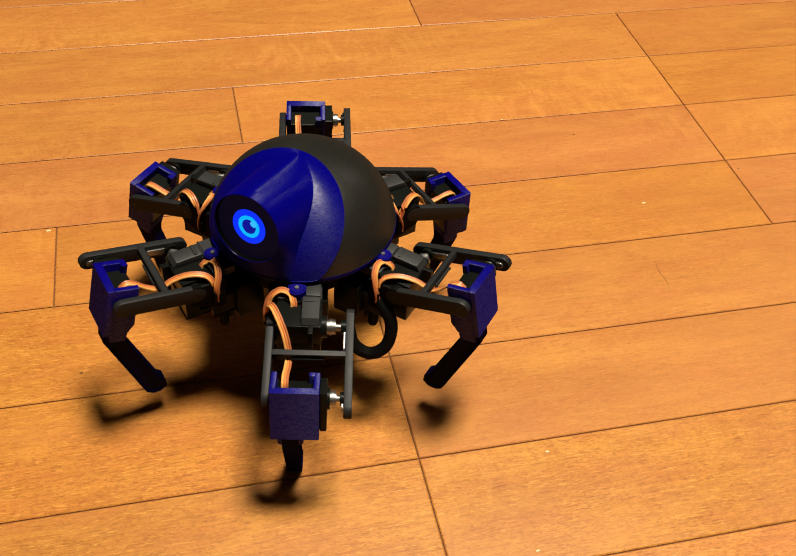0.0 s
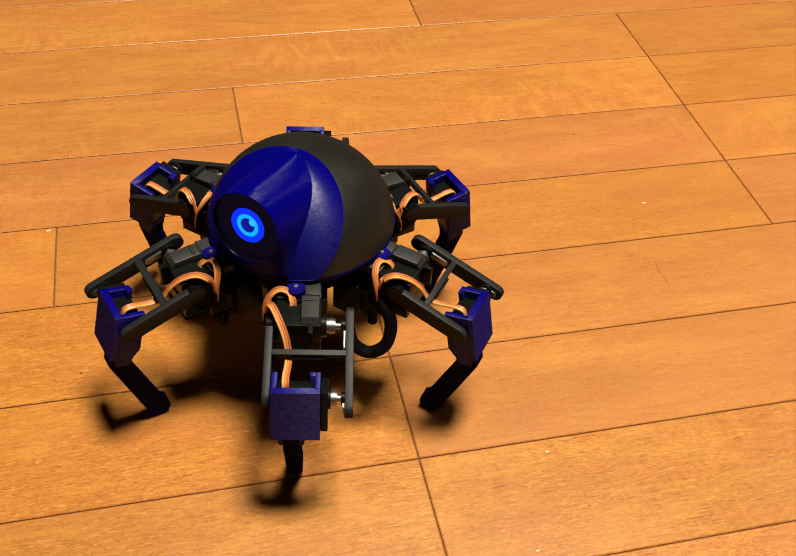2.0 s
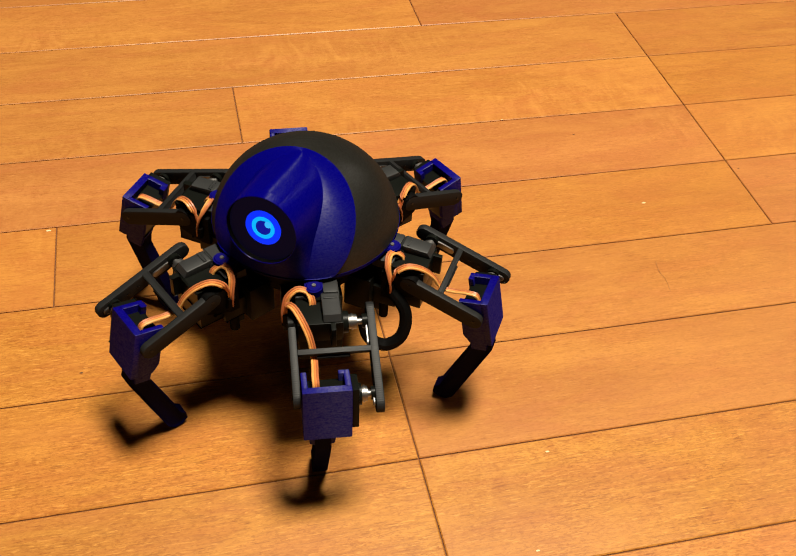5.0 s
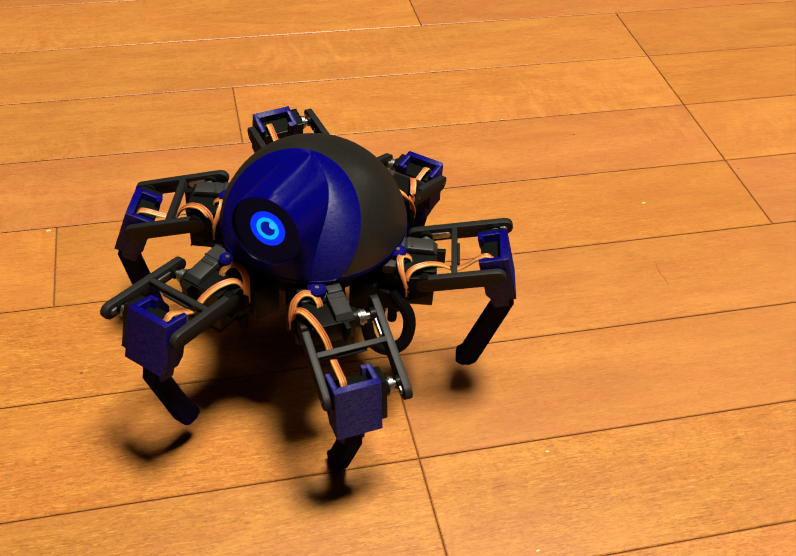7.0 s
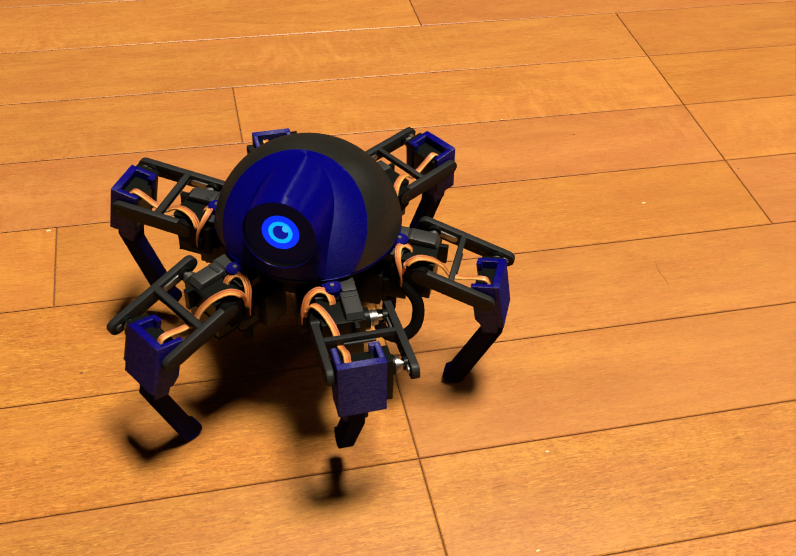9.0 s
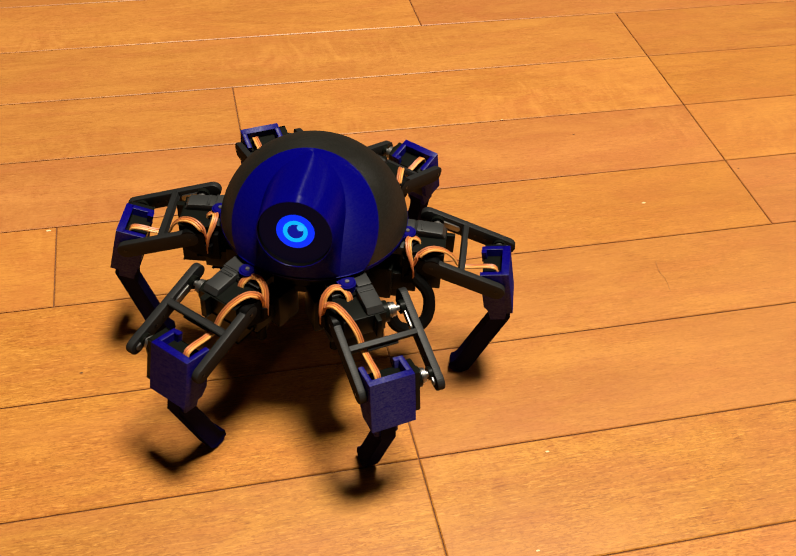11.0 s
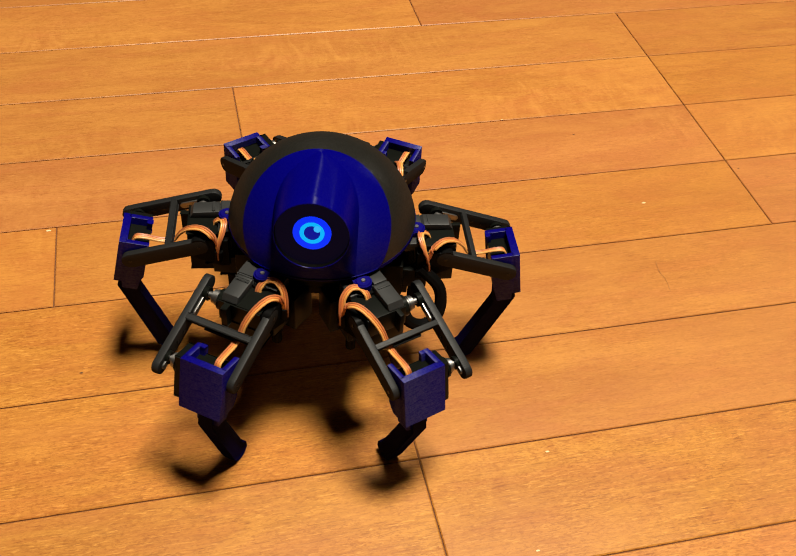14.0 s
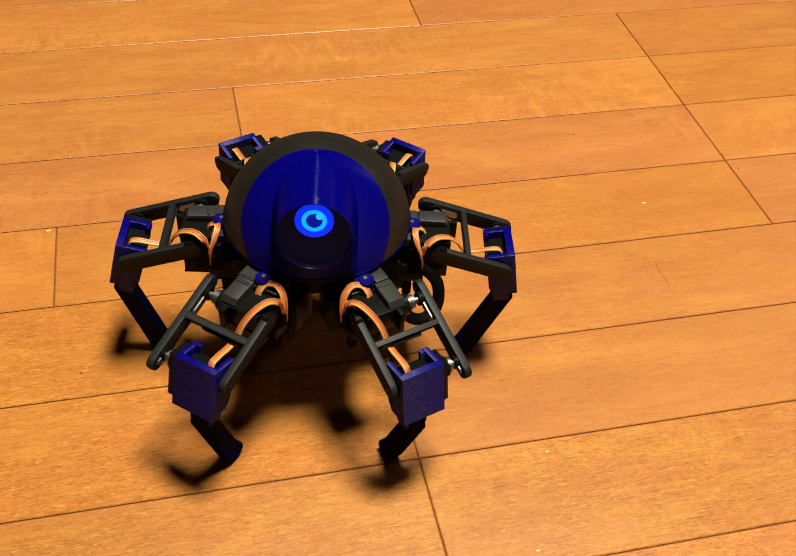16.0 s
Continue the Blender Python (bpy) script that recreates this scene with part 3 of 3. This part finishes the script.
def motions():
    body = [(0.0, 0.0529, 0.3902, -0.0014, -130.0), (0.45, 0.052, 0.389, 0.0006, -129.6), (2.2, 0.052, 0.389, 0.0006, -129.6), (2.5, 0.0524, 0.3903, -0.0003, -128.8), (3.0, 0.0535, 0.389, 0.0001, -129.3), (3.3, 0.0535, 0.389, 0.0001, -129.3), (3.5, 0.0536, 0.3882, 0.0013, -128.6), (4.0, 0.0547, 0.3882, -0.0004, -129.8), (4.2, 0.0561, 0.3884, 0.0011, -129.7), (4.55, 0.0555, 0.3875, 0.0015, -127.5), (5.1, 0.0545, 0.388, 0.0017, -122.5), (5.35, 0.0545, 0.388, 0.0017, -122.5), (5.6, 0.0555, 0.3885, -0.0004, -122.4), (5.95, 0.0565, 0.3885, 0.0005, -122.3), (6.2, 0.057, 0.3899, -0.0006, -122.5), (6.3, 0.057, 0.3899, -0.0006, -123.2), (6.5, 0.0579, 0.3894, -0.001, -124.5), (7.0, 0.0585, 0.3876, 0.0, -125.5), (7.5, 0.0582, 0.3867, 0.0015, -120.8), (8.0, 0.0561, 0.3872, 0.0017, -115.1), (8.6, 0.0561, 0.3872, 0.0017, -115.1), (9.0, 0.0567, 0.3885, -0.0004, -114.6), (9.2, 0.0576, 0.3931, -0.0033, -113.5), (9.45, 0.0575, 0.3885, -0.0009, -115.0), (9.8, 0.0585, 0.3875, 0.0016, -115.5), (10.2, 0.0595, 0.387, 0.0016, -116.3), (10.55, 0.0605, 0.387, 0.0015, -114.0), (11.1, 0.06, 0.3878, 0.0011, -109.6), (11.3, 0.061, 0.3866, 0.0011, -110.1), (11.5, 0.0602, 0.3878, 0.0001, -108.8), (12.0, 0.0612, 0.3869, 0.0005, -108.0), (12.5, 0.0617, 0.3881, -0.0009, -107.2), (13.0, 0.0612, 0.3869, 0.0016, -107.0), (13.5, 0.0627, 0.3863, 0.0016, -108.3), (14.0, 0.0643, 0.3862, 0.0013, -105.4), (14.35, 0.0619, 0.3866, 0.0012, -101.0), (16.0, 0.0619, 0.3866, 0.0012, -101.0)]
    legs = [
        [(0.0, -1.9, 17.3, 9.6), (0.45, -1.5, 18.2, 10.3), (2.2, -1.5, 18.2, 10.3), (2.5, -3.5, -6.9, 7.8), (3.0, 11.0, -9.2, 8.3), (3.3, 9.8, 20.6, 10.8), (3.5, 9.8, 20.6, 10.8), (4.0, 10.3, 18.8, 10.3), (4.2, 10.3, 18.9, 10.3), (4.55, 10.3, 18.8, 10.3), (5.1, -2.8, 20.0, 9.8), (5.35, -2.8, 20.0, 9.8), (5.6, -3.3, -9.5, 8.5), (5.95, 2.8, -14.1, 9.0), (6.2, 15.0, 16.3, 10.3), (6.3, 15.0, 16.3, 10.3), (6.5, 13.5, 16.9, 10.4), (7.0, 13.9, 18.5, 9.9), (7.5, 5.7, 20.5, 9.4), (8.0, -2.8, 20.0, 9.8), (8.6, -2.8, 20.0, 9.8), (9.0, -3.3, -9.5, 8.5), (9.2, -0.7, -10.9, 5.2), (9.45, 10.8, 13.1, 11.6), (9.8, 11.3, 20.7, 9.9), (10.2, 11.6, 21.2, 9.3), (10.55, 5.7, 20.5, 9.4), (11.1, 0.0, 18.6, 11.5), (11.3, 0.0, 18.6, 11.5), (11.5, -0.5, 16.7, 12.3), (12.0, 2.8, -14.1, 9.0), (12.5, 10.8, 13.1, 11.6), (13.0, 11.3, 20.7, 9.9), (13.5, 11.6, 21.2, 9.3), (14.0, 4.3, 20.3, 9.8), (14.35, -1.8, 20.0, 10.6), (16.0, -1.8, 20.0, 10.6)],
        [(0.0, -1.3, -16.6, 11.9), (0.45, 0.9, 18.0, 11.2), (2.2, 0.9, 18.0, 11.2), (2.5, -1.6, 17.0, 11.3), (3.0, -2.4, 17.1, 10.7), (3.3, -2.4, 17.1, 10.7), (3.5, -2.2, 9.5, 10.0), (4.0, 8.6, -14.1, 15.5), (4.2, 13.8, -7.4, 15.9), (4.55, 10.2, 18.2, 12.8), (5.1, -0.2, 18.4, 12.1), (5.35, -0.2, 18.4, 12.1), (5.6, -1.8, 15.5, 12.0), (5.95, -0.6, 16.5, 8.8), (6.2, -0.2, 18.4, 12.1), (6.3, -1.9, 4.4, 13.2), (6.5, -1.0, -16.4, 15.0), (7.0, 20.2, -13.2, 15.6), (7.5, 10.5, 16.6, 14.7), (8.0, -0.2, 18.4, 12.1), (8.6, -0.2, 18.4, 12.1), (9.0, -1.8, 15.5, 12.0), (9.2, -8.5, 11.8, 10.9), (9.45, -4.2, 14.7, 6.5), (9.8, -0.8, -8.3, 12.4), (10.2, 17.9, -5.7, 11.2), (10.55, 10.2, 18.2, 12.8), (11.1, 0.0, 18.6, 11.5), (11.3, 0.0, 18.6, 11.5), (11.5, 0.4, 15.7, 9.3), (12.0, -0.6, 16.5, 8.8), (12.5, -2.5, 13.1, 6.5), (13.0, -0.8, -8.3, 12.4), (13.5, 17.9, -5.7, 11.2), (14.0, 9.1, 19.3, 8.9), (14.35, 0.2, 18.3, 10.1), (16.0, 0.2, 18.3, 10.1)],
        [(0.0, -0.5, 20.5, 0.8), (0.45, -2.2, 19.1, 8.3), (2.2, -2.2, 19.1, 8.3), (2.5, -3.8, -1.9, 5.4), (3.0, 14.0, -4.0, 8.2), (3.3, 11.5, 20.7, 5.0), (3.5, 11.5, 20.7, 5.0), (4.0, 16.1, 19.5, 2.9), (4.2, 16.1, 22.3, 3.0), (4.55, 16.1, 19.5, 2.9), (5.1, -2.3, 20.3, 10.3), (5.35, -2.3, 20.3, 10.3), (5.6, -3.1, -1.2, 5.0), (5.95, 5.0, -3.3, 20.3), (6.2, 18.0, 19.7, 2.9), (6.3, 18.0, 19.7, 2.9), (6.5, 19.5, 21.1, 0.7), (7.0, 25.1, 21.3, 1.8), (7.5, 13.3, 22.3, 3.4), (8.0, -2.3, 20.3, 10.3), (8.6, -2.3, 20.3, 10.3), (9.0, -3.1, -1.2, 5.0), (9.2, 0.6, -4.4, 4.9), (9.45, 10.7, 12.5, 23.7), (9.8, 11.6, 22.8, 5.7), (10.2, 19.0, 23.0, 3.9), (10.55, 13.3, 22.3, 3.4), (11.1, 2.4, 19.1, 13.8), (11.3, 2.4, 19.1, 13.8), (11.5, -0.1, 21.2, 2.7), (12.0, 5.0, -3.3, 20.3), (12.5, 10.7, 12.5, 23.7), (13.0, 11.6, 22.8, 5.7), (13.5, 19.0, 23.0, 3.9), (14.0, 11.9, 22.7, 3.2), (14.35, -1.8, 22.2, 4.1), (16.0, -1.8, 22.2, 4.1)],
        [(0.0, 0.7, -6.8, 11.7), (0.45, -0.2, 21.6, 4.2), (2.2, -0.2, 21.6, 4.2), (2.5, -2.1, 21.6, 2.0), (3.0, 1.5, 20.7, 4.2), (3.3, 1.5, 20.7, 4.2), (3.5, -0.1, 13.0, 11.6), (4.0, 4.2, -5.3, 11.5), (4.2, 11.7, 0.1, 11.5), (4.55, 9.4, 24.0, 2.7), (5.1, -0.2, 23.5, 4.0), (5.35, -0.2, 23.5, 4.0), (5.6, -1.9, 22.1, 0.9), (5.95, 1.1, 20.8, 2.5), (6.2, -0.2, 23.5, 4.0), (6.3, 4.7, 13.2, 11.3), (6.5, 7.7, -3.5, 10.8), (7.0, 19.1, 0.1, 11.2), (7.5, 9.4, 24.0, 2.7), (8.0, -0.2, 23.5, 4.0), (8.6, -0.2, 23.5, 4.0), (9.0, -1.9, 22.1, 0.9), (9.2, -1.9, 16.7, 0.9), (9.45, -0.1, 20.4, 0.1), (9.8, -0.7, -2.7, -5.0), (10.2, 12.0, 2.9, -11.9), (10.55, 9.4, 24.0, 2.7), (11.1, -0.7, 16.8, 11.1), (11.3, -0.7, 16.8, 11.1), (11.5, 1.0, 21.1, 1.2), (12.0, 1.1, 20.8, 2.5), (12.5, -0.1, 20.4, 0.1), (13.0, -0.7, -2.7, -5.0), (13.5, 12.0, 2.9, -11.9), (14.0, 8.1, 22.1, 2.2), (14.35, 0.4, 22.0, 3.6), (16.0, 0.4, 22.0, 3.6)],
        [(0.0, -0.3, 15.8, 11.9), (0.45, -2.6, 18.5, 10.6), (2.2, -2.6, 18.5, 10.6), (2.5, -6.4, -3.7, 5.9), (3.0, 7.2, -3.5, 12.8), (3.3, 12.3, 17.0, 11.0), (3.5, 12.3, 17.0, 11.0), (4.0, 10.6, 16.4, 10.3), (4.2, 10.6, 16.4, 10.3), (4.55, 10.6, 16.4, 10.3), (5.1, -2.1, 18.9, 14.3), (5.35, -2.1, 18.9, 14.3), (5.6, -6.0, -3.2, 10.2), (5.95, 4.3, -10.7, 11.0), (6.2, 17.0, 13.0, 11.0), (6.3, 17.0, 13.0, 11.0), (6.5, 19.9, 9.7, 12.6), (7.0, 18.7, 16.3, 20.4), (7.5, 7.1, 15.7, 11.5), (8.0, -2.1, 18.9, 14.3), (8.6, -2.1, 18.9, 14.3), (9.0, -6.0, -3.2, 10.2), (9.2, -0.4, -6.2, 14.0), (9.45, 9.9, 13.2, 12.0), (9.8, 13.2, 20.2, 9.6), (10.2, 14.2, 19.1, 17.1), (10.55, 7.1, 15.7, 11.5), (11.1, 4.0, 19.0, 14.9), (11.3, 4.0, 19.0, 14.9), (11.5, -0.1, 12.3, 13.6), (12.0, 4.3, -10.7, 11.0), (12.5, 15.0, 6.0, 15.6), (13.0, 16.8, 18.5, 17.8), (13.5, 14.2, 19.1, 17.1), (14.0, 6.9, 14.1, 13.8), (14.35, -1.4, 18.5, 14.6), (16.0, -1.4, 18.5, 14.6)],
        [(0.0, -2.4, -10.6, 13.6), (0.45, -1.1, 16.7, 13.9), (2.2, -1.1, 16.7, 13.9), (2.5, -2.1, 15.0, 14.2), (3.0, -3.3, 15.5, 14.8), (3.3, -3.3, 15.5, 14.8), (3.5, -4.7, 8.1, 14.1), (4.0, 10.5, -17.2, 14.3), (4.2, 16.6, -10.3, 14.6), (4.55, 10.1, 18.9, 13.4), (5.1, -1.5, 19.2, 13.1), (5.35, -1.5, 19.2, 13.1), (5.6, -2.1, 15.8, 13.4), (5.95, -2.1, 18.4, 14.8), (6.2, -1.5, 19.2, 13.1), (6.3, -1.6, 5.4, 12.9), (6.5, 0.8, -15.1, 16.7), (7.0, 20.4, -8.3, 15.2), (7.5, 10.1, 18.9, 13.4), (8.0, -1.5, 19.2, 13.1), (8.6, -1.5, 19.2, 13.1), (9.0, -2.1, 15.8, 13.4), (9.2, -2.1, 11.2, 13.4), (9.45, -3.3, 16.3, 13.6), (9.8, -2.2, -11.8, 13.5), (10.2, 17.9, -7.5, 14.0), (10.55, 10.1, 18.9, 13.4), (11.1, 2.5, 19.0, 11.4), (11.3, 2.5, 19.0, 11.4), (11.5, -0.5, 18.1, 12.6), (12.0, -2.1, 18.4, 14.8), (12.5, -3.3, 16.3, 13.6), (13.0, -2.9, -17.3, 15.9), (13.5, 17.9, -7.5, 14.0), (14.0, 8.4, 19.6, 13.0), (14.35, -0.3, 17.8, 13.1), (16.0, -0.3, 17.8, 13.1)]]
    walk(robot, [(t, pose(x, y, z, 0, 0, yaw)) for t, x, y, z, yaw in body])
    for (coxa, femur, tibia), rows, at in zip(robot_legs, legs, LEG_AT):
        hips, thighs, shins = [], [], []
        for t, turn, drop, tilt in rows:
            hip = pose(0, 0, 0, 0, 0, at) @ pose(RC, 0, HIP, 0, 0, turn)
            thigh = hip @ pose(LC, 0, 0, 0, drop)
            knee = thigh @ pose(LF, 0, 0)
            shin = knee @ pose(0, 0, 0, 0, -drop - tilt)
            hips.append((t, hip)), thighs.append((t, thigh)), shins.append((t, shin))
        walk(coxa, hips), walk(femur, thighs), walk(tibia, shins)
    face = pose(DISP_X * MM, 0, DISP_Z * MM, 0, -math.degrees(TILT), 0)
    up = [(0, 0), (14.4, 0.0005), (14.7, 0.0008), (15.0, 0.0035), (15.3, 0.0065), (15.6, 0.0074), (16.0, 0.0077)]
    walk(robot_eye, [(t, face @ pose(-0.0010, 0, z)) for t, z in up])


room()
robot, robot_eye, robot_legs = build_robot()
floor_planks()
motions()
